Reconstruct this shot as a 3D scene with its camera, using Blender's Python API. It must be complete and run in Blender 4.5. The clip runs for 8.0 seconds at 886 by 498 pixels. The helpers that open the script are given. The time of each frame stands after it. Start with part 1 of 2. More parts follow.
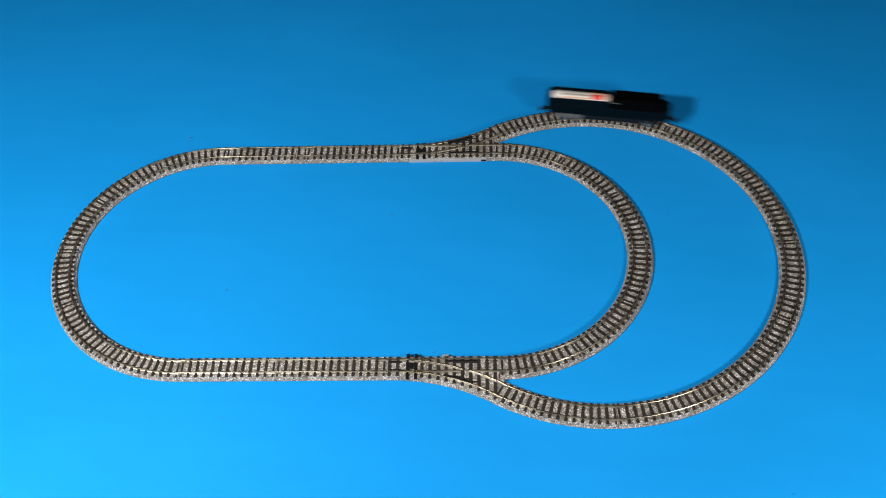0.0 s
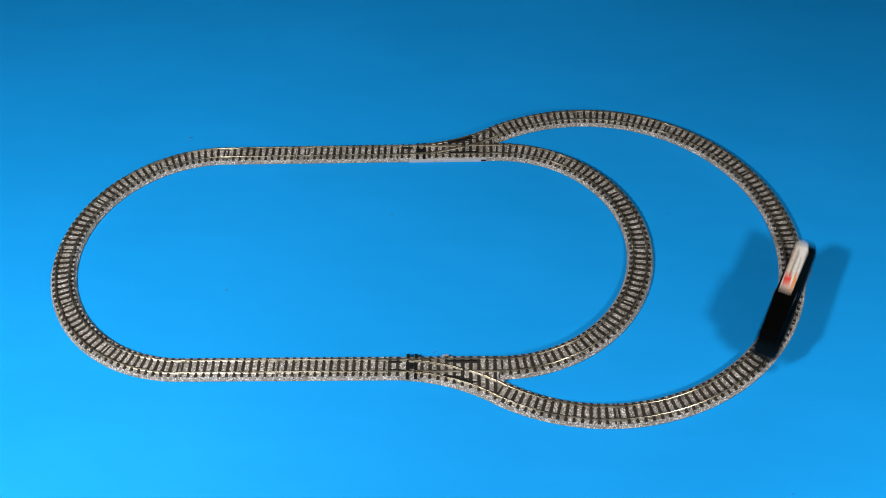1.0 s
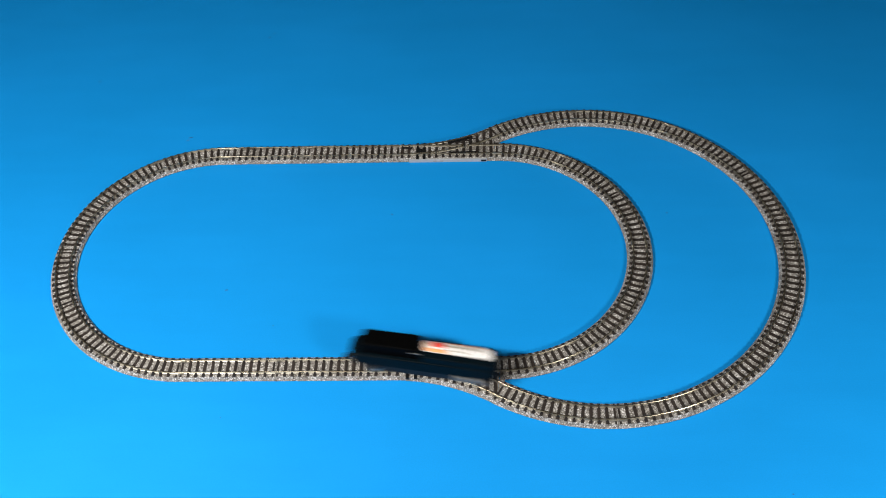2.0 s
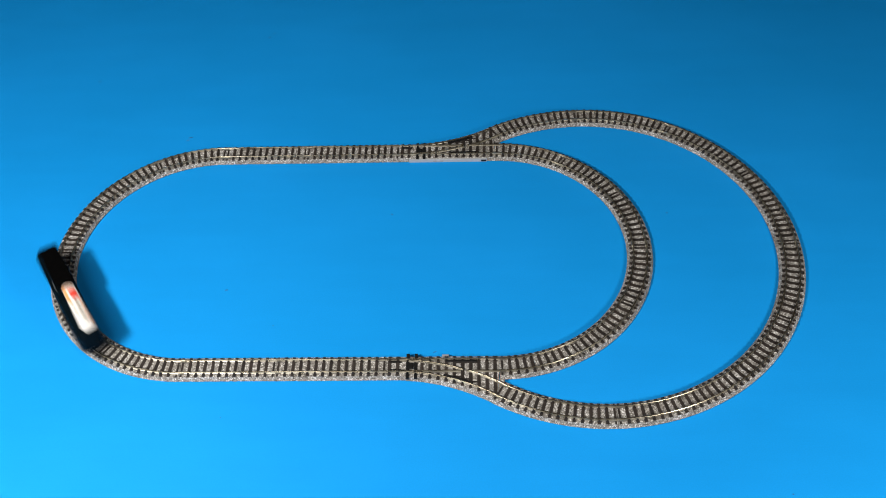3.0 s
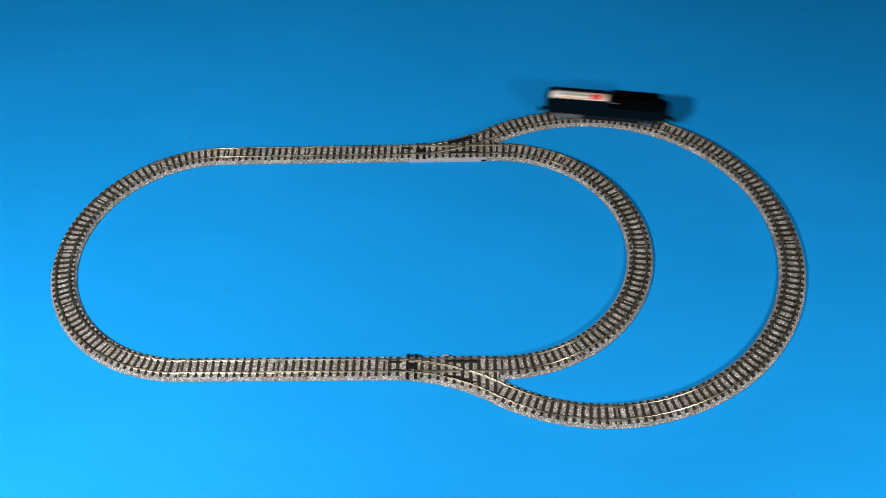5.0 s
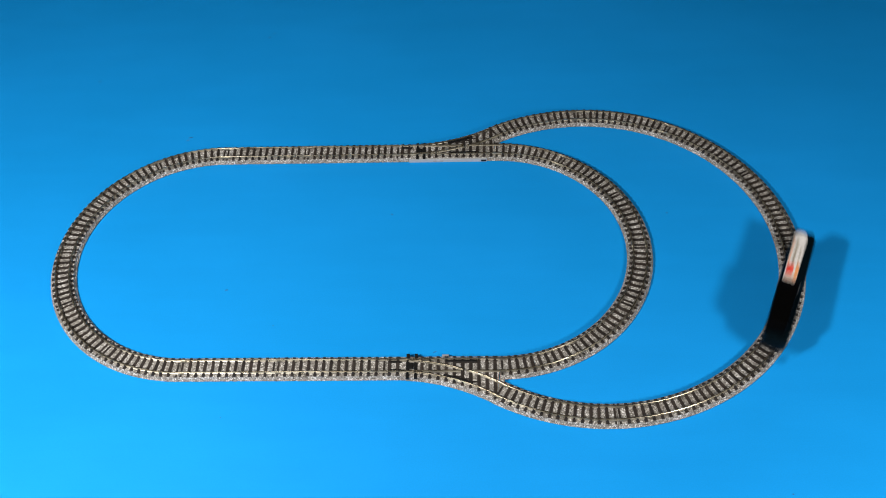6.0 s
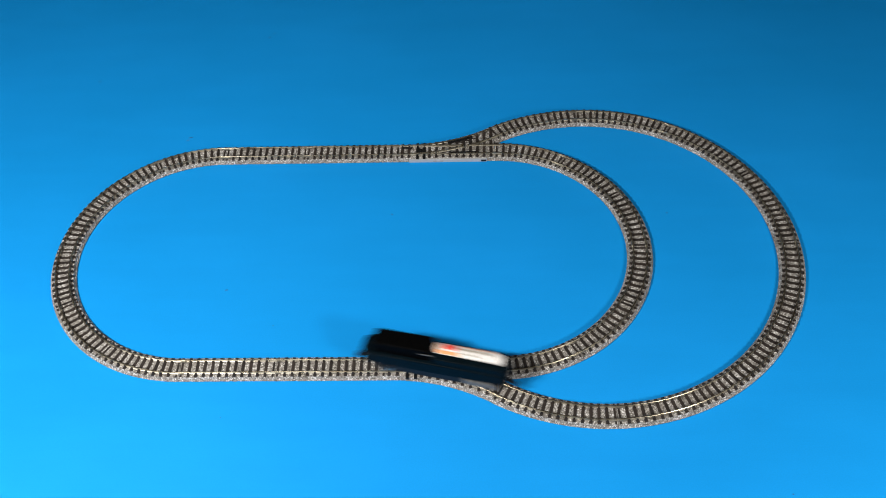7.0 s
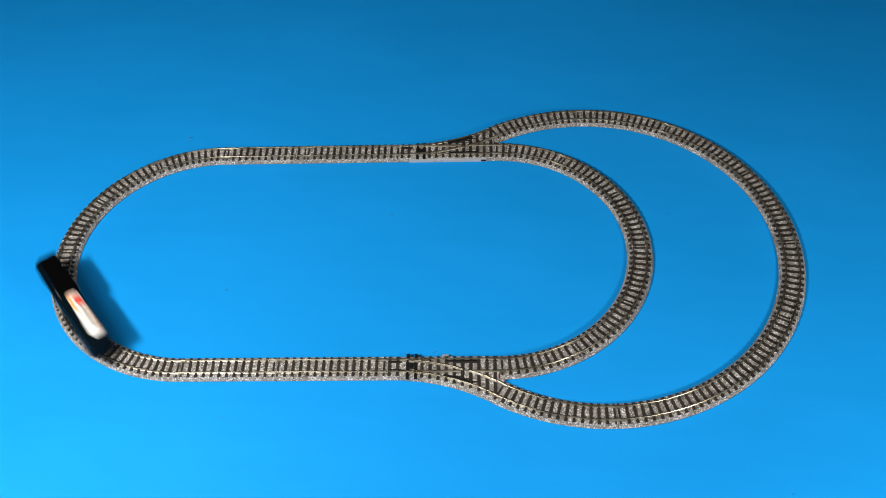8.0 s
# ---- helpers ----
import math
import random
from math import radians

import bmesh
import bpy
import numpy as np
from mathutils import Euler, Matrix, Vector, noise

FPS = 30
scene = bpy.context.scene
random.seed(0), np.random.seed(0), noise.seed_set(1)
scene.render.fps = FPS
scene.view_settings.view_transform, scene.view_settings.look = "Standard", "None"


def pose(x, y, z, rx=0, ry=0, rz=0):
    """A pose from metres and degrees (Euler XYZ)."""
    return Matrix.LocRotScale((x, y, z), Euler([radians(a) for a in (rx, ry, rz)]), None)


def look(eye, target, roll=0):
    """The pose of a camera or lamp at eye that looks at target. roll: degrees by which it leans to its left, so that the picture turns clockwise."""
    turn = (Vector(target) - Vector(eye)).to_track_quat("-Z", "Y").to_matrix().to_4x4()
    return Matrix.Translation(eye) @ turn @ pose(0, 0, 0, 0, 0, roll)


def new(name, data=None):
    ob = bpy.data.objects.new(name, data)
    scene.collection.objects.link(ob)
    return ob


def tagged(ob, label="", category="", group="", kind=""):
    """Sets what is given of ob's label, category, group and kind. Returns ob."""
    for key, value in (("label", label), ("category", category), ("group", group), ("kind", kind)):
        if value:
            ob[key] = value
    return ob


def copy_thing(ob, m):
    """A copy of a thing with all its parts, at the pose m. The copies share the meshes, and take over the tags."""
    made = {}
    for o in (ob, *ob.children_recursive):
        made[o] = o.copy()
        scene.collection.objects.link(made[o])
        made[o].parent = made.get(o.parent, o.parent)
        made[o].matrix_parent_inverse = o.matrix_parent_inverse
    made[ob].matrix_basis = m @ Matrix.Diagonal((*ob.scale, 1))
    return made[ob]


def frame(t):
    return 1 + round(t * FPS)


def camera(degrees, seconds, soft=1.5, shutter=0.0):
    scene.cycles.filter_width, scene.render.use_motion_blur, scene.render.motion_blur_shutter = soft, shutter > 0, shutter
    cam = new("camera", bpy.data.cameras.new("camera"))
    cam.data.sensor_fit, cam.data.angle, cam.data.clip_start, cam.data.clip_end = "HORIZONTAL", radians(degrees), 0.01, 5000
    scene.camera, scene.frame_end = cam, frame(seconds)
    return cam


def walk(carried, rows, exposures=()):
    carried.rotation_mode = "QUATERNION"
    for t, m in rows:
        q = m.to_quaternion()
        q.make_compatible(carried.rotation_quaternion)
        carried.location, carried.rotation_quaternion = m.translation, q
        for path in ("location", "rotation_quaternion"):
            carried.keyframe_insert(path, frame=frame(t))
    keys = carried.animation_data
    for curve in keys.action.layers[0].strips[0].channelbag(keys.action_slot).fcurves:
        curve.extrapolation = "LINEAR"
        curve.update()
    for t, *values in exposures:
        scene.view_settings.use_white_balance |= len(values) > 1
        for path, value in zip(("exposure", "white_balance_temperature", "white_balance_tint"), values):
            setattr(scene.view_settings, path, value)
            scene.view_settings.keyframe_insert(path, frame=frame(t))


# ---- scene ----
cam = camera(45.657, 8.0, soft=0.95, shutter=0.9)
EYE, TARGET, ROLL = (0.2053, -0.3992, 0.5826), (0.1787, 0.0590, 0.0541), -3.166
walk(cam, [(0.0, look(EYE, TARGET, ROLL)), (8.0, look(EYE, TARGET, ROLL))])

# ---- light: two spot lamps, an added soft fill lamp, a weak ceiling light and the room that throws their light back ----
world = bpy.data.worlds.new("room_air")
scene.world = world
world.use_nodes = True
world.node_tree.nodes["Background"].inputs["Color"].default_value = (0.9, 0.95, 1.0, 1)
world.node_tree.nodes["Background"].inputs["Strength"].default_value = 0.02
scene.view_settings.exposure = 0.0


def lamp(name, place, target, size, watts, color, cone=180):
    data = bpy.data.lights.new(name, "AREA")
    data.shape, data.size, data.energy, data.color, data.spread = "DISK", size, watts, color, radians(cone)
    ob = new(name, data)
    ob.matrix_world = look(place, target)
    return ob


lamp("lamp_light", (-0.29, -0.329, 0.60), (0.213, 0.305, 0.0), 0.07, 6.9, (1.0, 0.98, 0.95), 170)
lamp("lamp_light", (0.77, -0.53, 0.50), (0.70, -0.388, 0.0), 0.13, 4.8, (1.0, 0.97, 0.93), 115)
# unseen soft fill, added to brighten the near left of the sheet
lamp("lamp_light", (-0.109, -0.317, 0.50), (-0.477, -0.382, 0.0), 0.42, 2.6, (1.0, 0.98, 0.95))
lamp("ceiling_light", (0.40, -0.05, 1.62), (0.25, 0.1, 0.0), 0.22, 1.5, (1.0, 0.97, 0.92))

# ---- sizes of the track system, in millimetres ----
MM = 0.001
GAUGE = 4.85           # from the middle of the track to the middle of a rail
RAIL_TOP = 5.6
TIE_TOP = 3.9
BED = 3.4              # top of the roadbed
HALF = 9.25            # half width of the roadbed
PITCH = 5.1
XL = 1.2               # west end of the two straights
MID = 66.0             # joint between the short and the long straight
R_IN, R_OUT = 103.0, 141.0
LEAD = 3.6             # straight lead of a turnout before its branch
T = 140.0 + LEAD


# ---- materials ----
def mat(name, rough=0.5, metal=0.0, base=(0.5, 0.5, 0.5)):
    m = bpy.data.materials.new(name)
    m.use_nodes = True
    b = m.node_tree.nodes["Principled BSDF"]
    b.inputs["Base Color"].default_value = (*base, 1)
    b.inputs["Roughness"].default_value = rough
    b.inputs["Metallic"].default_value = metal
    return m, m.node_tree, b


def link(nt, a, b):
    nt.links.new(a, b)


def ramp_node(nt, fac, stops):
    r = nt.nodes.new("ShaderNodeValToRGB")
    while len(r.color_ramp.elements) < len(stops):
        r.color_ramp.elements.new(0.5)
    for e, (pos, col) in zip(r.color_ramp.elements, stops):
        e.position, e.color = pos, (*col, 1)
    link(nt, fac, r.inputs["Fac"])
    return r.outputs["Color"]


def noise_node(nt, scale, detail=3.0, rough=0.5, stretch=(1, 1, 1)):
    g = nt.nodes.new("ShaderNodeNewGeometry")
    mp = nt.nodes.new("ShaderNodeMapping")
    mp.inputs["Scale"].default_value = stretch
    n = nt.nodes.new("ShaderNodeTexNoise")
    n.inputs["Scale"].default_value, n.inputs["Detail"].default_value, n.inputs["Roughness"].default_value = scale, detail, rough
    link(nt, g.outputs["Position"], mp.inputs["Vector"])
    link(nt, mp.outputs["Vector"], n.inputs["Vector"])
    return n.outputs["Fac"]


def mix(nt, kind, fac, a, b):
    m = nt.nodes.new("ShaderNodeMix")
    m.data_type, m.blend_type = "RGBA", kind
    for sock, v in ((m.inputs[0], fac), (m.inputs[6], a), (m.inputs[7], b)):
        if isinstance(v, (int, float)):
            sock.default_value = v
        elif isinstance(v, tuple):
            sock.default_value = (*v, 1)
        else:
            link(nt, v, sock)
    return m.outputs[2]


def bump(nt, b, height, strength, distance):
    n = nt.nodes.new("ShaderNodeBump")
    n.inputs["Strength"].default_value, n.inputs["Distance"].default_value = strength, distance
    link(nt, height, n.inputs["Height"])
    link(nt, n.outputs["Normal"], b.inputs["Normal"])


def blue_sheet_material():
    m, nt, b = mat("blue_paper", 0.62)
    b.inputs["Specular IOR Level"].default_value = 0.16
    base = ramp_node(nt, noise_node(nt, 5.0, 4, 0.55, (1, 1.6, 1)), [(0.3, (0.003, 0.272, 0.695)), (0.7, (0.005, 0.296, 0.765))])
    fine = ramp_node(nt, noise_node(nt, 900.0, 2), [(0.3, (0.95, 0.95, 0.95)), (0.7, (1.0, 1.0, 1.0))])
    v = nt.nodes.new("ShaderNodeTexVoronoi")
    v.inputs["Scale"].default_value = 11.0
    g = nt.nodes.new("ShaderNodeNewGeometry")
    link(nt, g.outputs["Position"], v.inputs["Vector"])
    spots = ramp_node(nt, v.outputs["Distance"], [(0.003, (0.7, 0.72, 0.75)), (0.008, (1, 1, 1))])
    streaks = ramp_node(nt, noise_node(nt, 22.0, 4, 0.6, (0.35, 3.0, 1)), [(0.3, (0.955, 0.965, 0.97)), (0.7, (1.0, 1.0, 1.0))])
    base = mix(nt, "MULTIPLY", 1.0, base, streaks)
    c = mix(nt, "MULTIPLY", 1.0, base, fine)
    c = mix(nt, "MULTIPLY", 0.8, c, spots)
    link(nt, c, b.inputs["Base Color"])
    bump(nt, b, noise_node(nt, 9.0, 3, 0.5, (0.8, 1.4, 1)), 0.16, 0.01)
    return m


def ballast_material():
    m, nt, b = mat("grey_ballast", 0.85)
    b.inputs["Specular IOR Level"].default_value = 0.2
    g = nt.nodes.new("ShaderNodeNewGeometry")
    v = nt.nodes.new("ShaderNodeTexVoronoi")
    v.inputs["Scale"].default_value = 1300.0
    link(nt, g.outputs["Position"], v.inputs["Vector"])
    sep = nt.nodes.new("ShaderNodeSeparateColor")
    link(nt, v.outputs["Color"], sep.inputs["Color"])
    c = ramp_node(nt, sep.outputs["Red"], [(0.0, (0.13, 0.118, 0.105)), (0.35, (0.26, 0.24, 0.22)), (0.75, (0.35, 0.33, 0.305)), (0.93, (0.68, 0.66, 0.63))])
    stain = ramp_node(nt, noise_node(nt, 60.0, 3), [(0.3, (0.72, 0.70, 0.66)), (0.65, (1.0, 1.0, 1.0))])
    c = mix(nt, "MULTIPLY", 1.0, c, stain)
    link(nt, c, b.inputs["Base Color"])
    bump(nt, b, v.outputs["Distance"], 0.7, 0.0006)
    return m


def sleeper_material():
    m, nt, b = mat("brown_plastic_sleeper", 0.6)
    info = nt.nodes.new("ShaderNodeObjectInfo")
    a = ramp_node(nt, info.outputs["Random"], [(0.0, (0.014, 0.010, 0.008)), (1.0, (0.030, 0.022, 0.018))])
    c = mix(nt, "MULTIPLY", 1.0, a, ramp_node(nt, noise_node(nt, 700, 3), [(0.3, (0.7, 0.7, 0.7)), (0.7, (1.25, 1.2, 1.1))]))
    link(nt, c, b.inputs["Base Color"])
    bump(nt, b, noise_node(nt, 1500.0, 2), 0.3, 0.0003)
    return m


def rail_material(name, stops, rough):
    m, nt, b = mat(name, 0.3, 0.95)
    c = ramp_node(nt, noise_node(nt, 45.0, 4, 0.6), stops)
    link(nt, c, b.inputs["Base Color"])
    r = nt.nodes.new("ShaderNodeMapRange")
    r.inputs["To Min"].default_value, r.inputs["To Max"].default_value = rough
    link(nt, noise_node(nt, 120.0, 3), r.inputs["Value"])
    link(nt, r.outputs["Result"], b.inputs["Roughness"])
    return m


def worn_material(name, base, rough, spread=0.25, metal=0.0, scale=400.0, gloss=0.5):
    m, nt, b = mat(name, rough, metal, base)
    b.inputs["Specular IOR Level"].default_value = gloss
    lo = tuple(c * (1 - spread) for c in base)
    hi = tuple(min(1.0, c * (1 + spread)) for c in base)
    link(nt, ramp_node(nt, noise_node(nt, scale, 3), [(0.3, lo), (0.7, hi)]), b.inputs["Base Color"])
    bump(nt, b, noise_node(nt, scale * 3, 2), 0.15, 0.0002)
    return m


M_BLUE = blue_sheet_material()
M_BALLAST = ballast_material()
M_TIE = sleeper_material()
M_RAIL = rail_material("nickel_silver_rail", [(0.35, (0.34, 0.28, 0.19)), (0.5, (0.52, 0.45, 0.33)), (0.66, (0.74, 0.66, 0.50))], (0.14, 0.38))
# same metal on the rail sides, coloured paler for the lamp light they catch
M_WEB_LIT = rail_material("nickel_silver_rail_side_lit", [(0.35, (0.38, 0.34, 0.27)), (0.5, (0.58, 0.53, 0.43)), (0.66, (0.88, 0.82, 0.68))], (0.18, 0.42))
M_BLACK = worn_material("black_plastic", (0.008, 0.008, 0.008), 0.5, gloss=0.2)
M_BODY = worn_material("black_green_enamel", (0.001, 0.004, 0.006), 0.5, gloss=0.06)
M_HOOD = worn_material("matt_black_paint", (0.001, 0.001, 0.001), 0.6, gloss=0.03)
M_WHITE = worn_material("cream_white_paint", (0.74, 0.70, 0.66), 0.4, 0.08)
M_RED = worn_material("red_paint", (0.78, 0.06, 0.035), 0.4, 0.12)
M_ORANGE = worn_material("orange_paint_and_edge_shade", (0.80, 0.33, 0.12), 0.4, 0.12)
M_PINK = worn_material("pinkish_tan_paint", (0.58, 0.40, 0.31), 0.45, 0.15)
M_TAN = worn_material("tan_paint", (0.36, 0.31, 0.24), 0.5, 0.12)
M_GREY = worn_material("grey_cast_metal", (0.11, 0.11, 0.107), 0.55, 0.2, gloss=0.25)
M_STEEL = worn_material("bright_steel", (0.36, 0.34, 0.30), 0.45, 0.15, 0.9)
M_LEVER = worn_material("grey_plastic", (0.28, 0.27, 0.27), 0.5)
M_LINT_SHADE = worn_material("dark_blue_lint_and_shade", (0.015, 0.15, 0.38), 0.8, 0.4)
M_COVER = worn_material("pale_grey_plastic", (0.36, 0.37, 0.38), 0.55, 0.06)
M_WALL = worn_material("dark_grey_wall", (0.16, 0.15, 0.14), 0.9, 0.03, 0.0, 3.0)
M_FLOOR = worn_material("brown_floor", (0.14, 0.10, 0.07), 0.6, 0.2, 0.0, 4.0)
M_WOOD = worn_material("table_wood", (0.30, 0.20, 0.12), 0.5, 0.2, 0.0, 20.0)


# ---- mesh helpers, in millimetres ----
def mesh_of(bm, name, material, smooth=False, foot=None):
    bmesh.ops.recalc_face_normals(bm, faces=bm.faces)
    bmesh.ops.scale(bm, vec=(MM, MM, MM), verts=bm.verts)
    me = bpy.data.meshes.new(name)
    bm.to_mesh(me)
    bm.free()
    me.materials.append(material)
    if foot:
        me.materials.append(foot)
        for f in me.polygons:
            f.material_index = 0 if f.center.z > (RAIL_TOP - 0.2) * MM else 1
    if smooth:
        me.polygons.foreach_set("use_smooth", [True] * len(me.polygons))
    return me


def at(x, y, z, turn=0.0):
    return Matrix.Translation((x * MM, y * MM, z * MM)) @ Matrix.Rotation(turn, 4, "Z")


def part(name, source, material, parent, label="", m=None):
    me = mesh_of(source, name, material, foot=M_WEB_LIT if material is M_RAIL else None) if isinstance(source, bmesh.types.BMesh) else source
    ob = new(name, me)
    ob.parent = parent
    if m is not None:
        ob.matrix_basis = m
    return tagged(ob, label)


def add_box(bm, x0, x1, y0, y1, z0, z1, bevel=0.0, taper=0.0):
    vs = [bm.verts.new((x, y, z)) for z, k in ((z0, 0.0), (z1, taper)) for x, y in
          ((x0 + k, y0 + k), (x1 - k, y0 + k), (x1 - k, y1 - k), (x0 + k, y1 - k))]
    fs = [bm.faces.new([vs[i] for i in q]) for q in ((3, 2, 1, 0), (4, 5, 6, 7), (0, 1, 5, 4), (1, 2, 6, 5), (2, 3, 7, 6), (3, 0, 4, 7))]
    if bevel:
        es = list({e for f in fs for e in f.edges})
        bmesh.ops.bevel(bm, geom=es, offset=bevel, segments=2, affect="EDGES", profile=0.5)
    return bm


def box(*a, **k):
    return add_box(bmesh.new(), *a, **k)


def slab(x0, x1, y0, y1, z0, z1, r, edge=0.4, n=5, slope=0.0):
    """A block with corners rounded in plan and a softened top edge."""
    bm = bmesh.new()
    cx, cy = (x0 + x1) / 2, (y0 + y1) / 2
    plan = []
    for px, py, a in ((x1 - r, y1 - r, 0), (x0 + r, y1 - r, 90), (x0 + r, y0 + r, 180), (x1 - r, y0 + r, 270)):
        for i in range(n + 1):
            q = radians(a + 90 * i / n)
            plan.append((px + r * math.cos(q), py + r * math.sin(q)))
    rings = []
    for z, k in ((z0, 0.0), (z1 - edge, slope), (z1 - edge * 0.3, slope + edge * 0.3), (z1, slope + edge)):
        fx, fy = 1 - 2 * k / (x1 - x0), 1 - 2 * k / (y1 - y0)
        rings.append([bm.verts.new((cx + (x - cx) * fx, cy + (y - cy) * fy, z)) for x, y in plan])
    for a, b in zip(rings, rings[1:]):
        for i in range(len(plan)):
            j = (i + 1) % len(plan)
            bm.faces.new((a[i], a[j], b[j], b[i]))
    bm.faces.new(rings[0])
    bm.faces.new(rings[-1])
    return bm


def disc(bm, x, z, r, y0, y1, n=24):
    """A wheel-like disc with its axle along y."""
    rings = [[bm.verts.new((x + q * math.cos(6.28318 * i / n), y, z + q * math.sin(6.28318 * i / n))) for i in range(n)]
             for q, y in ((r * 0.86, y0), (r, y0 + 0.2 * (y1 - y0)), (r, y1 - 0.2 * (y1 - y0)), (r * 0.86, y1))]
    for a, b in zip(rings, rings[1:]):
        for i in range(n):
            bm.faces.new((a[i], a[(i + 1) % n], b[(i + 1) % n], b[i]))
    bm.faces.new(rings[0])
    bm.faces.new(rings[-1])
    return bm


def sweep(bm, centres, profile, closed=True, rough=0.0, caps=True):
    """Carry a profile of (side, height) along centres of (x, y, heading); side is to the left."""
    rows = []
    for x, y, h in centres:
        nx, ny = -math.sin(h), math.cos(h)
        row = []
        for q, z in profile:
            j = rough if z > 0.05 else 0.0
            row.append(bm.verts.new((x + nx * (q + random.uniform(-j, j) * 0.3), y + ny * (q + random.uniform(-j, j) * 0.3), max(0.0, z + random.uniform(-j, j)))))
        rows.append(row)
    n = len(profile)
    for a, b in zip(rows, rows[1:]):
        for i in range(n if closed else n - 1):
            bm.faces.new((a[i], a[(i + 1) % n], b[(i + 1) % n], b[i]))
    if closed and caps:
        bm.faces.new(rows[0])
        bm.faces.new(rows[-1])
    return bm


def rail_profile(side):
    f, w, h = 0.7, 0.26, 0.36
    z0, z1 = TIE_TOP, RAIL_TOP
    pts = [(-f, z0), (-f, z0 + 0.3), (-w, z0 + 0.5), (-w, z1 - 0.6), (-h, z1 - 0.5), (-h, z1 - 0.08), (-h + 0.1, z1)]
    return [(side + q, z) for q, z in pts] + [(side - q, z) for q, z in reversed(pts)]


def bed_profile(n=20):
    top = [(-7.6 + 15.2 * i / n, BED) for i in range(n + 1)]
    return [(0.8 - HALF, 0.0), (0.8 - HALF, 0.5), (-HALF, 0.6), (-HALF, 1.0), (-8.5, 1.8), (-8.0, 2.7)] + top + [(8.0, 2.7), (8.5, 1.8), (HALF, 1.0), (HALF, 0.6), (HALF - 0.8, 0.5), (HALF - 0.8, 0.0)]


def line(length, radius=0.0, turn=1, step=1.0, start=0.0):
    """Centres along a straight (radius 0) or a curve from the origin, heading along x."""
    n = max(2, int((length - start) / step) + 1)
    out = []
    for i in range(n):
        s = start + (length - start) * i / (n - 1)
        if radius:
            h = s / radius
            out.append((radius * math.sin(h), turn * radius * (1 - math.cos(h)), turn * h))
        else:
            out.append((s, 0.0, 0.0))
    return out


def on_line(s, radius=0.0, turn=1):
    if not radius:
        return s, 0.0, 0.0
    h = s / radius
    return radius * math.sin(h), turn * radius * (1 - math.cos(h)), turn * h


def chair(bm, c, tall=1.3):
    """The moulded clip that holds a rail on both sides."""
    for q in (-0.95, 0.95):
        add_box(bm, -0.8, 0.8, c + q - 0.6, c + q + 0.6, TIE_TOP - 0.1, TIE_TOP + tall, taper=0.2)


def sleeper_mesh(y0=-7.7, y1=7.7, width=2.2, chairs=True):
    bm = bmesh.new()
    add_box(bm, -width / 2, width / 2, y0, y1, BED - 1.0, TIE_TOP, taper=0.12)
    if chairs:
        for c in (-GAUGE, GAUGE):
            chair(bm, c)
    return mesh_of(bm, "sleeper", M_TIE)


SLEEPER = sleeper_mesh()
END_SLEEPER = sleeper_mesh(width=1.4, chairs=False)


# ---- the setting ----
def build_room():
    """The blue sheet on a table top in a plain closed room."""
    bm = bmesh.new()
    nx, ny, x0, x1, y0, y1 = 150, 120, -750.0, 1150.0, -650.0, 900.0
    grid = [[bm.verts.new((x0 + (x1 - x0) * i / nx, y0 + (y1 - y0) * j / ny, 0.0)) for i in range(nx + 1)] for j in range(ny + 1)]
    for j in range(ny):
        for i in range(nx):
            bm.faces.new((grid[j][i], grid[j][i + 1], grid[j + 1][i + 1], grid[j + 1][i]))
    sheet = new("ground", mesh_of(bm, "ground", M_BLUE, True))
    tagged(sheet, "bright blue paper sheet spread flat over a table", "backdrop sheet", kind="structure")
    top = tagged(new("table"), "wooden table under the blue sheet", "table")
    part("tabletop", box(x0 - 30, x1 + 30, y0 - 30, y1 + 30, -34, -4, bevel=3), M_WOOD, top)
    for x in (x0 + 40, x1 - 40):
        for y in (y0 + 40, y1 - 40):
            part("leg", box(x - 30, x + 30, y - 30, y + 30, -740, -34, bevel=3), M_WOOD, top)
    X0, X1, Y0, Y1, Z0, Z1, W = -1700, 2100, -1900, 1800, -740, 1660, 100
    for name, b, m in (("floor", (X0, X1, Y0, Y1, Z0 - W, Z0), M_FLOOR), ("ceiling", (X0, X1, Y0, Y1, Z1, Z1 + W), M_WALL),
                       ("wall_north", (X0, X1, Y1, Y1 + W, Z0, Z1), M_WALL), ("wall_south", (X0, X1, Y0 - W, Y0, Z0, Z1), M_WALL),
                       ("wall_west", (X0 - W, X0, Y0, Y1, Z0, Z1), M_WALL), ("wall_east", (X1, X1 + W, Y0, Y1, Z0, Z1), M_WALL)):
        tagged(new(name, mesh_of(box(*b), name, m)), "plain dark grey " + name.split("_")[0] if m is M_WALL else "plain brown floor", kind="structure")


build_room()


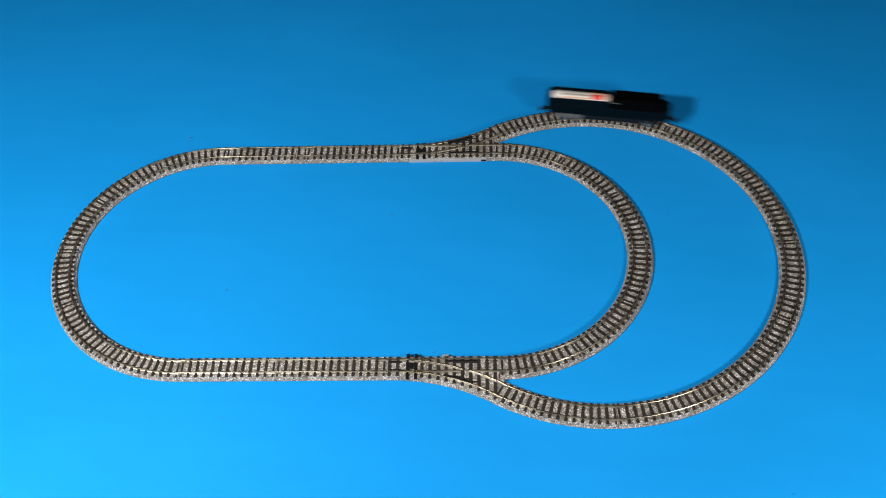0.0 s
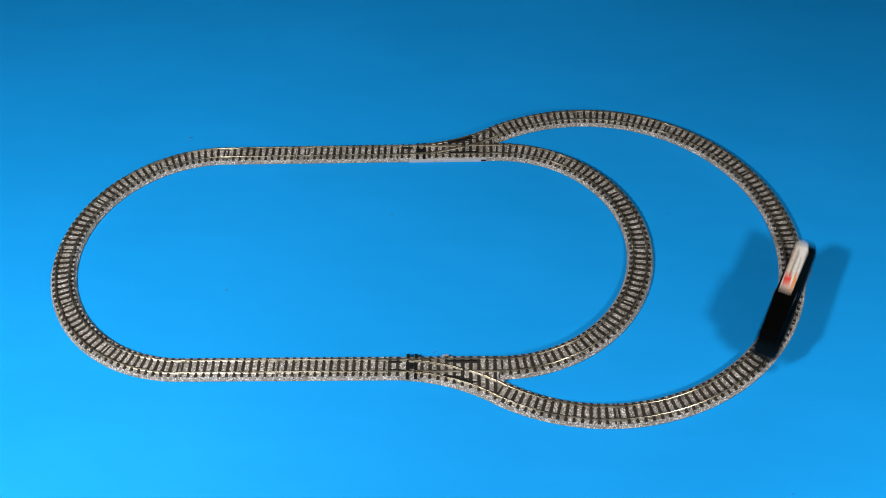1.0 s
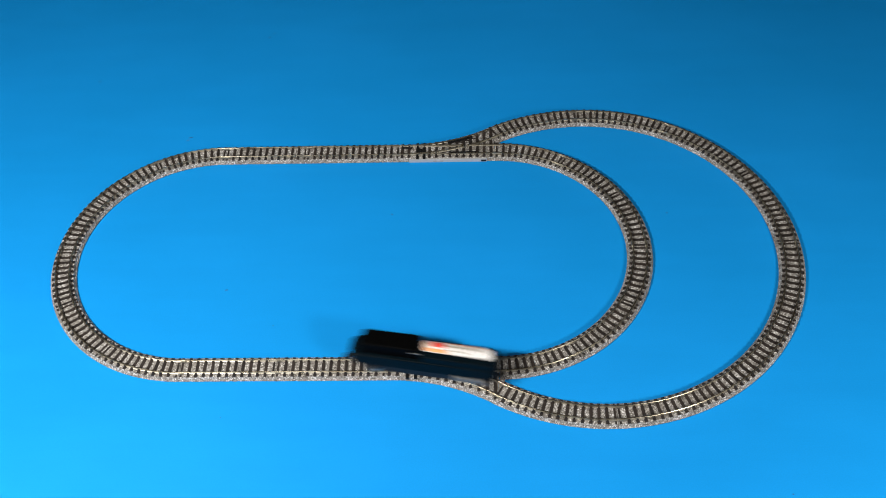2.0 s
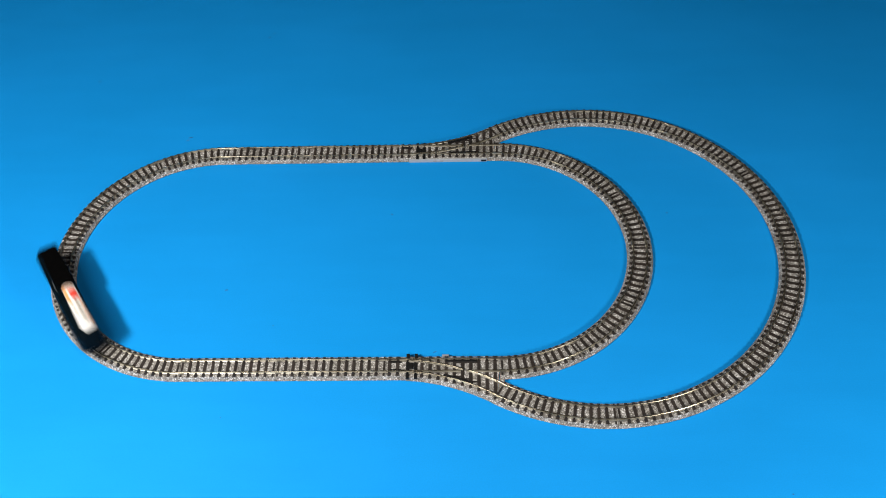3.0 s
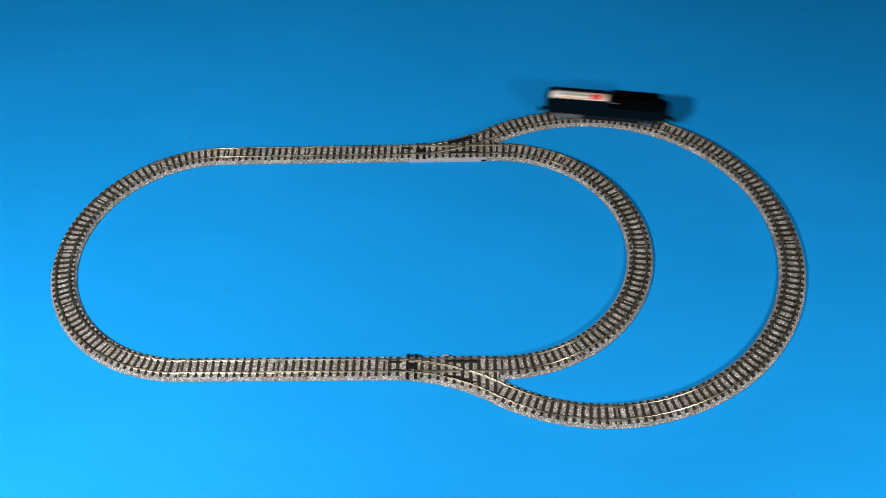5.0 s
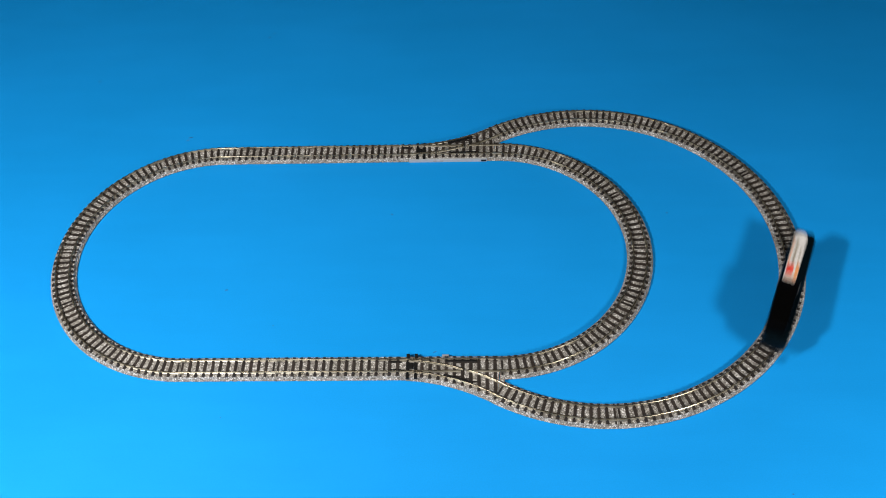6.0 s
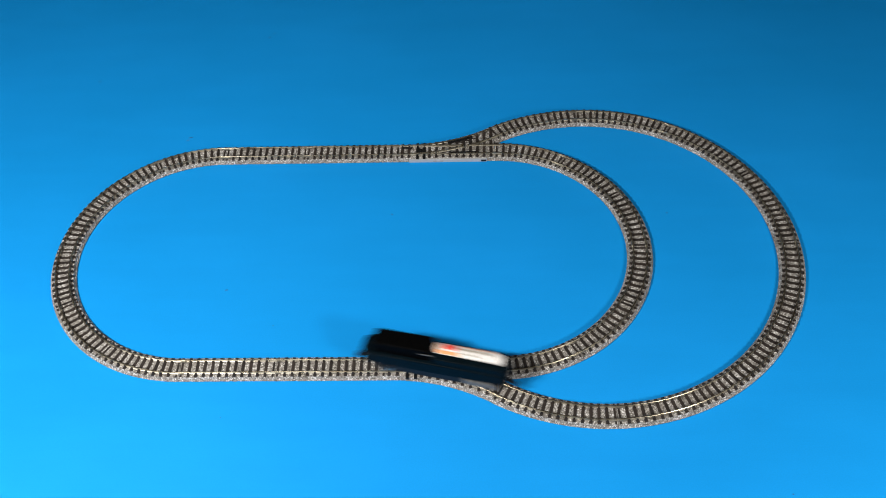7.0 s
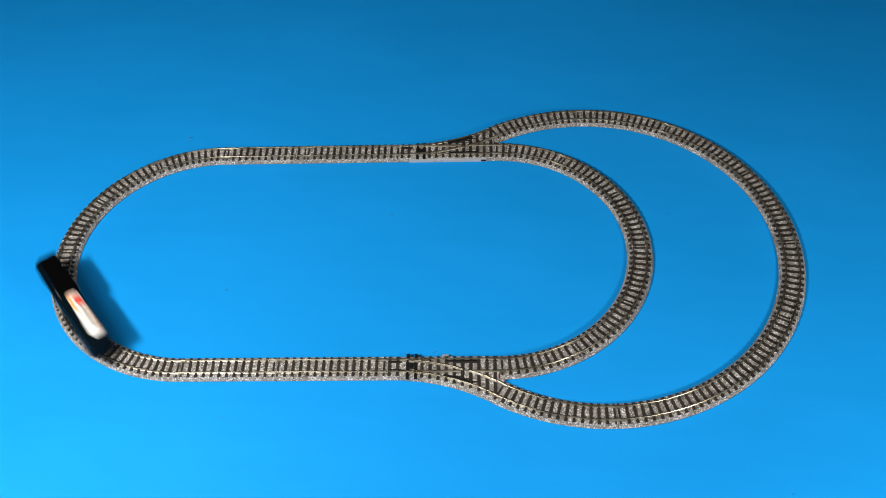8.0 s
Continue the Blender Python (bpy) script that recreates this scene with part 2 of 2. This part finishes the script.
# ---- the track ----
def track_section(name, length, radius, label):
    """One moulded section of track: roadbed, sleepers, two rails, joiners."""
    root = new(name)
    part("roadbed", sweep(bmesh.new(), line(length - 0.14, radius, 1, 0.8, 0.14), bed_profile(), rough=0.22), M_BALLAST, root, "speckled grey moulded ballast")
    for side in (-GAUGE, GAUGE):
        part("rail", sweep(bmesh.new(), line(length, radius, 1, 2.0, 0.1), rail_profile(side)), M_RAIL, root, "nickel silver rail")
    inner = length - 2 * 1.45
    n = round(inner / PITCH)
    for i in range(n + 1):
        x, y, h = on_line(1.45 + inner * i / n, radius)
        part("sleeper", END_SLEEPER if i in (0, n) else SLEEPER, M_TIE, root, m=at(x, y, 0, h))
    for side in (-GAUGE, GAUGE):
        b = bmesh.new()
        for q in (-0.75, 0.75):
            add_box(b, 0.1, 3.8, side + q - 0.25, side + q + 0.25, TIE_TOP, TIE_TOP + 1.0)
        part("rail_joiner", b, M_STEEL, root, "bright metal rail joiner")
    return tagged(root, label, "model track", "track sections of the layout")


def lay(kind, places):
    """Put the built section at the first place and copies at the rest: (x, y, degrees)."""
    first = at(places[0][0], places[0][1], 0, radians(places[0][2]))
    kind.matrix_basis = first
    for x, y, d in places[1:]:
        copy_thing(kind, at(x, y, 0, radians(d)))


def on_circle(cx, cy, r, degrees):
    """A place on a circle with the heading of anticlockwise travel."""
    a = radians(degrees)
    return cx + r * math.cos(a), cy + r * math.sin(a), degrees + 90


L = T + 72.0
lay(track_section("straight_track", MID - XL, 0.0, "straight model track section with grey ballast and brown sleepers"),
    [(XL, 0, 0), (XL, 206, 0)])
lay(track_section("straight_track", 140.0 - MID, 0.0, "longer straight model track section next to a turnout"),
    [(MID, 0, 0), (MID, 206, 0)])
def ring(cx, radius, joints, label):
    """Curved sections between the joints, given in degrees; those of one length are copies."""
    spans = {}
    for a, b in zip(joints, joints[1:]):
        spans.setdefault(b - a, []).append(on_circle(cx, 103, radius, a))
    for degrees, places in spans.items():
        lay(track_section("curved_track", radius * radians(degrees), radius, label), places)


ring(L, R_IN, (-90, -60, -30, 0, 30, 60, 90), "tight curved model track section with grey ballast")
ring(XL, R_IN, (90, 120, 150, 179, 208, 238, 270), "tight curved model track section at the end of the straights")
ring(T + R_OUT, R_OUT, (-120, -88, -28, 1, 31, 61, 91, 120), "wide curved model track section with grey ballast")


def turnout(turn, label):
    """A short turnout whose branch leaves to the left (turn 1) or the right (turn -1)."""
    root = new("turnout")
    length, arc = 72.0, R_OUT * math.pi / 6
    # roadbed: from the outer side of the straight to the outer side of the branch
    bm = bmesh.new()
    rows, n, mid = [], 88, 18
    for i in range(-7, n + 1):
        u = max(0.0, i / n)
        sx = length * u if i >= 0 else LEAD * i / 7
        bx, by, bh = on_line(arc * u, R_OUT, turn) if i >= 0 else (sx, 0.0, 0.0)
        nx, ny = -math.sin(bh) * turn, math.cos(bh) * turn
        row = [(sx, -turn * q, z) for q, z in ((HALF - 0.8, 0.0), (HALF - 0.8, 0.5), (HALF, 0.6), (HALF, 1.0), (8.5, 1.8), (8.0, 2.7), (7.6, BED), (5.5, BED), (3.6, BED), (1.8, BED))]
        row += [(sx + (bx - sx) * k / mid, by * k / mid, BED) for k in range(mid + 1)]
        row += [(bx + nx * q, by + ny * q, z) for q, z in ((1.8, BED), (3.6, BED), (5.5, BED), (7.6, BED), (8.0, 2.7), (8.5, 1.8), (HALF, 1.0), (HALF, 0.6), (HALF - 0.8, 0.5), (HALF - 0.8, 0.0))]
        rows.append([bm.verts.new((x, y, z if z < 0.05 else z + random.uniform(-0.2, 0.2))) for x, y, z in row])
    for a, b in zip(rows, rows[1:]):
        for k in range(len(a) - 1):
            bm.faces.new((a[k], a[k + 1], b[k + 1], b[k]))
    bm.faces.new(rows[0])
    bm.faces.new(rows[-1])
    # the wedge between the two legs
    ex, ey, eh = on_line(arc, R_OUT, turn)
    qx, qy = ex + math.sin(eh) * turn * HALF, ey - math.cos(eh) * turn * HALF
    tri = [(length - 0.2, turn * (HALF + 0.1)), (qx, qy), (ex, ey)]
    low = [bm.verts.new((x, y, 0)) for x, y in tri]
    high = [bm.verts.new((x, y, BED - 0.05)) for x, y in tri]
    bm.faces.new(low)
    bm.faces.new(high)
    for k in range(3):
        bm.faces.new((low[k], low[(k + 1) % 3], high[(k + 1) % 3], high[k]))
    part("roadbed", bm, M_BALLAST, root, "speckled grey moulded ballast")
    # rails: two stock rails, two closure rails with their blades, frog, check rails
    lead = [(-LEAD + 0.1, 0.0, 0.0)]
    rail = "nickel silver rail"
    part("stock_rail", sweep(bmesh.new(), lead + line(length, 0, 1, 2.0), rail_profile(-turn * GAUGE)), M_RAIL, root, rail)
    part("stock_rail", sweep(bmesh.new(), lead + line(arc, R_OUT, turn, 2.0), rail_profile(turn * GAUGE)), M_RAIL, root, rail)
    part("closure_rail", sweep(bmesh.new(), line(46.0, 0, 1, 2.0, 5.0), rail_profile(turn * (GAUGE - 0.1))), M_RAIL, root, rail)
    part("closure_rail", sweep(bmesh.new(), line(47.0, R_OUT, turn, 2.0, 5.0), rail_profile(-turn * (GAUGE - 0.4))), M_RAIL, root, rail)
    part("frog_rail", sweep(bmesh.new(), line(length, 0, 1, 2.0, 50.0), rail_profile(turn * GAUGE)), M_RAIL, root, rail)
    part("frog_rail", sweep(bmesh.new(), line(arc, R_OUT, turn, 2.0, 50.0), rail_profile(-turn * GAUGE)), M_RAIL, root, rail)
    part("check_rail", sweep(bmesh.new(), line(57.0, 0, 1, 2.0, 36.0), rail_profile(-turn * (GAUGE - 1.5))), M_BLACK, root, "black check rail")
    part("check_rail", sweep(bmesh.new(), line(57.0, R_OUT, turn, 2.0, 36.0), rail_profile(turn * (GAUGE - 1.5))), M_BLACK, root, "black check rail")
    # the black frog casting between the legs: bars with openings
    frog = bmesh.new()
    for x in (41.8, 47.2, 52.6, 58.0):
        w = turn * R_OUT * (1 - math.cos(math.asin(x / R_OUT)))
        lo, hi = sorted((-turn * 3.0, w + turn * 3.0))
        add_box(frog, x - 0.85, x + 0.85, lo, hi, TIE_TOP - 0.2, TIE_TOP + 0.35, bevel=0.1)
        if x < 57:
            for y in (-turn * 2.4, w + turn * 2.6):
                add_box(frog, x + 0.8, x + 4.6, y - 0.45, y + 0.45, TIE_TOP - 0.25, TIE_TOP + 0.3, bevel=0.1)
    part("frog_casting", frog, M_TIE, root, "dark brown plastic frog casting")
    point = bmesh.new()
    for y in (-3.6, 3.6):
        add_box(point, -1.6, 6.6, y - 1.0, y + 1.0, TIE_TOP - 0.3, TIE_TOP + 0.3, bevel=0.1)
    add_box(point, 9.6, 14.6, -2.3, 2.3, TIE_TOP - 0.3, TIE_TOP + 0.3, bevel=0.1)
    part("slide_plate", point, M_BLACK, root, "black plastic slide plate under the blades")
    # sleepers, longer where the branch leaves
    for i in range(14):
        x = -1.4 + i * 5.4 + (1.3 if i in (2, 3) else 0.0)
        w = R_OUT * (1 - math.cos(math.asin(min(0.5, max(0.0, x) / R_OUT))))
        lo, hi = sorted((-turn * 7.7, turn * (w + 7.7)))
        wide = (9.9 if turn < 0 else 8.8) if i in (2, 3) else 0.0
        if wide:
            lo, hi = -wide, wide
        bm = box(-1.15, 1.15, lo, hi, BED - 1.0, TIE_TOP, taper=0.1)
        for c in (-turn * GAUGE, turn * (w + GAUGE)):
            chair(bm, c)
        part("sleeper", bm, M_BLACK if wide else M_TIE, root, m=at(x, 0, 0))
    part("throw_lever", box(33.5, 38.0, 8.4, 10.0, 0.8, 2.8, bevel=0.3) if turn < 0 else box(23.0, 31.0, -9.75, -8.4, 0.9, 2.2, bevel=0.3), M_LEVER, root, "small grey plastic throw lever")
    if turn > 0:
        part("mechanism_cover", box(4.2, 65.5, -9.5, -7.9, 0.0, 3.0, bevel=0.3), M_COVER, root, "smooth pale grey cover along the side")
        part("socket", box(61.0, 65.0, -9.8, -8.2, 0.6, 2.4, bevel=0.2), M_BLACK, root, "small black wire socket")
    return tagged(root, label, "turnout", "turnouts of the layout")


turnout(-1, "short model turnout branching off to the wide loop, grey ballast").matrix_basis = at(T, 0, 0)
turnout(1, "short model turnout with a black wire socket in its side").matrix_basis = at(T, 206, 0)


# ---- specks and lint on the sheet, and one painted bit of shadow ----
def specks():
    """Tiny flakes lying on the blue sheet, lint and one bit of shadow: x, y, length, width, turn."""
    bm = bmesh.new()
    for x, y, l, w, turn in SPECKS:
        q = Matrix.Rotation(turn, 3, "Z")
        ring = [Vector((l * math.cos(a) * (0.8 + 0.4 * random.random()), w * math.sin(a), 0)) for a in (0.0, 1.1, 2.2, 3.3, 4.4, 5.4)]
        low = [bm.verts.new(q @ v + Vector((x, y, 0.05))) for v in ring]
        high = [bm.verts.new(q @ (v * 0.7) + Vector((x, y, 0.3))) for v in ring]
        bm.faces.new(high)
        for i in range(6):
            bm.faces.new((low[i], low[(i + 1) % 6], high[(i + 1) % 6], high[i]))
    return tagged(new("lint", mesh_of(bm, "lint", M_LINT_SHADE)), "tiny dark flecks of lint and one painted bit of shadow on the blue sheet", "lint", kind="stuff")


# the last fleck paints a bit of shadow left of the throw lever
SPECKS = ((16.3, 359.0, 0.9, 0.60, 0.0), (20.2, 364.6, 0.8, 0.60, 0.0), (-32.2, 229.5, 2.2, 0.45, 0.3), (-34.0, 226.2, 1.6, 0.40, 0.3), (136.9, 141.0, 1.5, 0.45, -0.6), (58.9, 37.1, 0.6, 0.45, 0.0),
          (21.5, 69.2, 1.3, 0.50, 0.2), (342.9, 139.1, 0.8, 0.50, 0.0), (33.6, -36.7, 0.5, 0.40, 0.0), (390.3, -92.7, 0.6, 0.50, 0.0), (-124.5, 302.1, 1.4, 0.50, 0.8), (172.1, 13.9, 1.6, 0.35, 0.4))
specks()


# ---- the locomotive ----
def arched(x0, x1, y0, y1, mid, lift, r, n=12):
    """A panel of the arched roof, rounded in plan, lying lift millimetres above the roof's own curve."""
    def top(y):
        return 24.3 - 0.075 * (y - mid) ** 2 + lift
    bm = bmesh.new()
    xs = [x0 + r * (1 - math.cos(math.pi / 2 * i / 5)) for i in range(6)]
    xs += [x1 - (x - x0) for x in reversed(xs)]
    high, low = [], []
    for x in xs:
        d = max(0.0, r - min(x - x0, x1 - x))
        cut = min(r - math.sqrt(max(0.0, r * r - d * d)), (y1 - y0) / 2 - 0.02)
        ys = [y0 + cut + (y1 - y0 - 2 * cut) * k / n for k in range(n + 1)]
        high.append([bm.verts.new((x, y, top(y))) for y in ys])
        low.append([bm.verts.new((x, y, top(y) - 0.3 - 5 * lift if lift else 22.6)) for y in ys])
    for a, b, flip in ((high, high, False), (low, low, True)):
        for p, q in zip(a, b[1:]):
            for k in range(n):
                f = (p[k], p[k + 1], q[k + 1], q[k])
                bm.faces.new(f[::-1] if flip else f)
    for k in range(n):
        for e in (0, -1):
            bm.faces.new((high[e][k], high[e][k + 1], low[e][k + 1], low[e][k]))
    for p, q, u, v in zip(high, high[1:], low, low[1:]):
        for e in (0, n):
            bm.faces.new((p[e], q[e], v[e], u[e]))
    return bm


def locomotive():
    """Local space: x forward, z up from the rail's top."""
    root = new("locomotive")
    tagged(root, "black toy locomotive with a white and red rear roof", "locomotive")
    c = -1.4   # the upper works sit a little to the right
    part("body", slab(-48.2, 50.0, c / 2 - 8.1, c / 2 + 7.9, 8.0, 17.2, 5.0, 0.8, n=8), M_BODY, root, "glossy black-green enamel body with rounded ends")
    part("skirt", slab(-42.0, 42.0, -6.3, 6.3, 1.8, 8.2, 2.5, 0.3), M_BLACK, root, "black underframe skirt")
    part("front_hood", slab(2.6, 42.4, c - 7.6, c + 6.0, 17.0, 26.0, 1.6, 0.9, slope=0.3), M_HOOD, root, "matt black hood")
    part("rear_cab", slab(-47.2, 2.4, c / 2 - 7.7, c / 2 + 7.2, 17.0, 22.7, 3.6, 0.8), M_BODY, root)
    mid = c - 1.2
    roof = part("roof", arched(-43.6, 1.2, c - 5.8, c + 2.9, mid, 0.0, 2.6), M_WHITE, root, "cream white arched roof panel")
    part("red_patch", arched(-12.5, -4.0, c - 5.2, c - 0.6, mid, 0.12, 1.2), M_RED, roof, "red painted patch")
    part("front_band", arched(-3.2, 1.0, c - 5.4, c + 2.6, mid, 0.08, 2.0), M_PINK, roof, "pinkish tan front band")
    part("brown_stripe", arched(-29.0, -13.0, c + 0.5, c + 1.1, mid, 0.10, 0.2), M_TAN, roof, "thin brown line")
    part("orange_stripe", arched(-15.0, -0.4, c + 0.7, c + 2.7, mid, 0.14, 0.9), M_ORANGE, roof, "orange stripe")
    part("grey_stripe", arched(-36.0, -13.0, c - 3.1, c - 1.7, mid, 0.12, 0.6), M_TAN, roof, "thin tan stripe")
    # shade and bounced light on the white roof's right edge, painted as a strip
    part("edge_shade", arched(-38.0, -13.0, c - 5.3, c - 4.7, mid, 0.10, 0.25), M_ORANGE, roof, "pale orange strip painting the shaded roof edge")
    for side in (-1, 1):
        y = c - 0.8 + side * 7.0
        part("side_plate", box(2.6, 8.6, y - 0.3, y + 0.3, 23.0, 23.7, bevel=0.1), M_GREY, root, "pale metal plate")
        part("side_tank", box(-41.0, -19.0, side * 6.9 - 0.8, side * 6.9 + 0.8, 2.6, 6.8, bevel=0.4), M_GREY, root, "grey cast side tank below the cab")
    for x in (49.8, -48.0):
        s = 1 if x > 0 else -1
        b = bmesh.new()
        add_box(b, min(x, x + s * 4.0), max(x, x + s * 4.0), -0.9, 0.9, 3.2, 5.2, bevel=0.2)
        add_box(b, min(x + s * 3.4, x + s * 5.4), max(x + s * 3.4, x + s * 5.4), -1.9, 1.9, 2.8, 5.6, bevel=0.3)
        part("coupler", b, M_BLACK, root, "black plastic coupler")
    bogies = []
    for x in (BOGIE, -BOGIE):
        bogie = part("bogie", box(-12, 12, -3.2, 3.2, 2.4, 8.3, bevel=0.4), M_BLACK, root, m=at(x, 0, 0))
        for y in (-5.4, 5.4):
            b = bmesh.new()
            add_box(b, -10, 10, y - 0.5, y + 0.5, 4.0, 6.6, bevel=0.3)
            for q in (-8.0, 8.0):
                add_box(b, q - 1.6, q + 1.6, y - 0.6, y + 0.6, 3.0, 6.0, bevel=0.3)
            part("side_frame", b, M_BLACK, bogie, "black side frame")
        for q in (-8.0, 8.0):
            for y in (-GAUGE, GAUGE):
                part("wheel", disc(bmesh.new(), q, 3.0, 3.0, y - 0.9, y + 0.9), M_STEEL, bogie, "steel wheel")
        bogies.append((bogie, x))
    return root, bogies


BOGIE = 25.5
LOCO, BOGIES = locomotive()


# ---- the run round the wide loop ----
ARC30, ARC240 = R_OUT * math.pi / 6, R_OUT * math.pi * 4 / 3
LAP = 2 * (T - XL) + 2 * ARC30 + ARC240 + math.pi * R_IN


def along(s):
    """Place and heading on the track s millimetres from the west end of the far straight, eastward."""
    s %= LAP
    if s < T - XL:
        return XL + s, 206.0, 0.0
    s -= T - XL
    if s < ARC30:
        h = s / R_OUT
        return T + R_OUT * math.sin(h), 206 + R_OUT * (1 - math.cos(h)), h
    s -= ARC30
    if s < ARC240:
        h = math.pi / 6 - s / R_OUT
        return T + R_OUT - R_OUT * math.sin(h), 103 + R_OUT * math.cos(h), h
    s -= ARC240
    if s < ARC30:
        h = (ARC30 - s) / R_OUT
        return T + R_OUT * math.sin(h), -R_OUT * (1 - math.cos(h)), math.pi - h
    s -= ARC30
    if s < T - XL:
        return T - s, 0.0, math.pi
    s -= T - XL
    a = s / R_IN
    return XL - R_IN * math.sin(a), 103 - R_IN * math.cos(a), math.pi - a


START, SPEED = 313.3, 269.0
# how far the train runs ahead of or behind a steady pace: seconds, millimetres
PACE = ((0.0, -1.5), (0.4, -3.2), (0.8, -5.2), (1.1, -5.6), (1.5, 1.6), (2.2, 7.0), (2.9, 6.0), (3.1, 4.6), (3.5, -1.8), (4.0, -1.2),
        (4.5, 4.0), (5.2, -3.0), (5.8, -12.0), (6.05, -14.2), (6.3, -12.4), (6.5, -8.6), (7.0, 0.0), (7.4, 0.6), (8.0, -1.6))


def run_at(t):
    times, ahead = zip(*PACE)
    near = np.clip(t + np.linspace(-0.16, 0.16, 9), 0.0, 8.0)
    return START + SPEED * t + float(np.interp(near, times, ahead).mean())


def motions():
    rows, swivels = [], [[], []]
    for i in range(241):
        t = i / 30
        s = run_at(t)
        ax, ay, ah = along(s + BOGIE)
        bx, by, bh = along(s - BOGIE)
        h = math.atan2(ay - by, ax - bx)
        rows.append((t, at((ax + bx) / 2, (ay + by) / 2, RAIL_TOP, h)))
        for k, g in ((0, ah), (1, bh)):
            swivels[k].append((t, at(BOGIES[k][1], 0, 0, (g - h + math.pi) % (2 * math.pi) - math.pi)))
    walk(LOCO, rows)
    for k in (0, 1):
        walk(BOGIES[k][0], swivels[k])


motions()
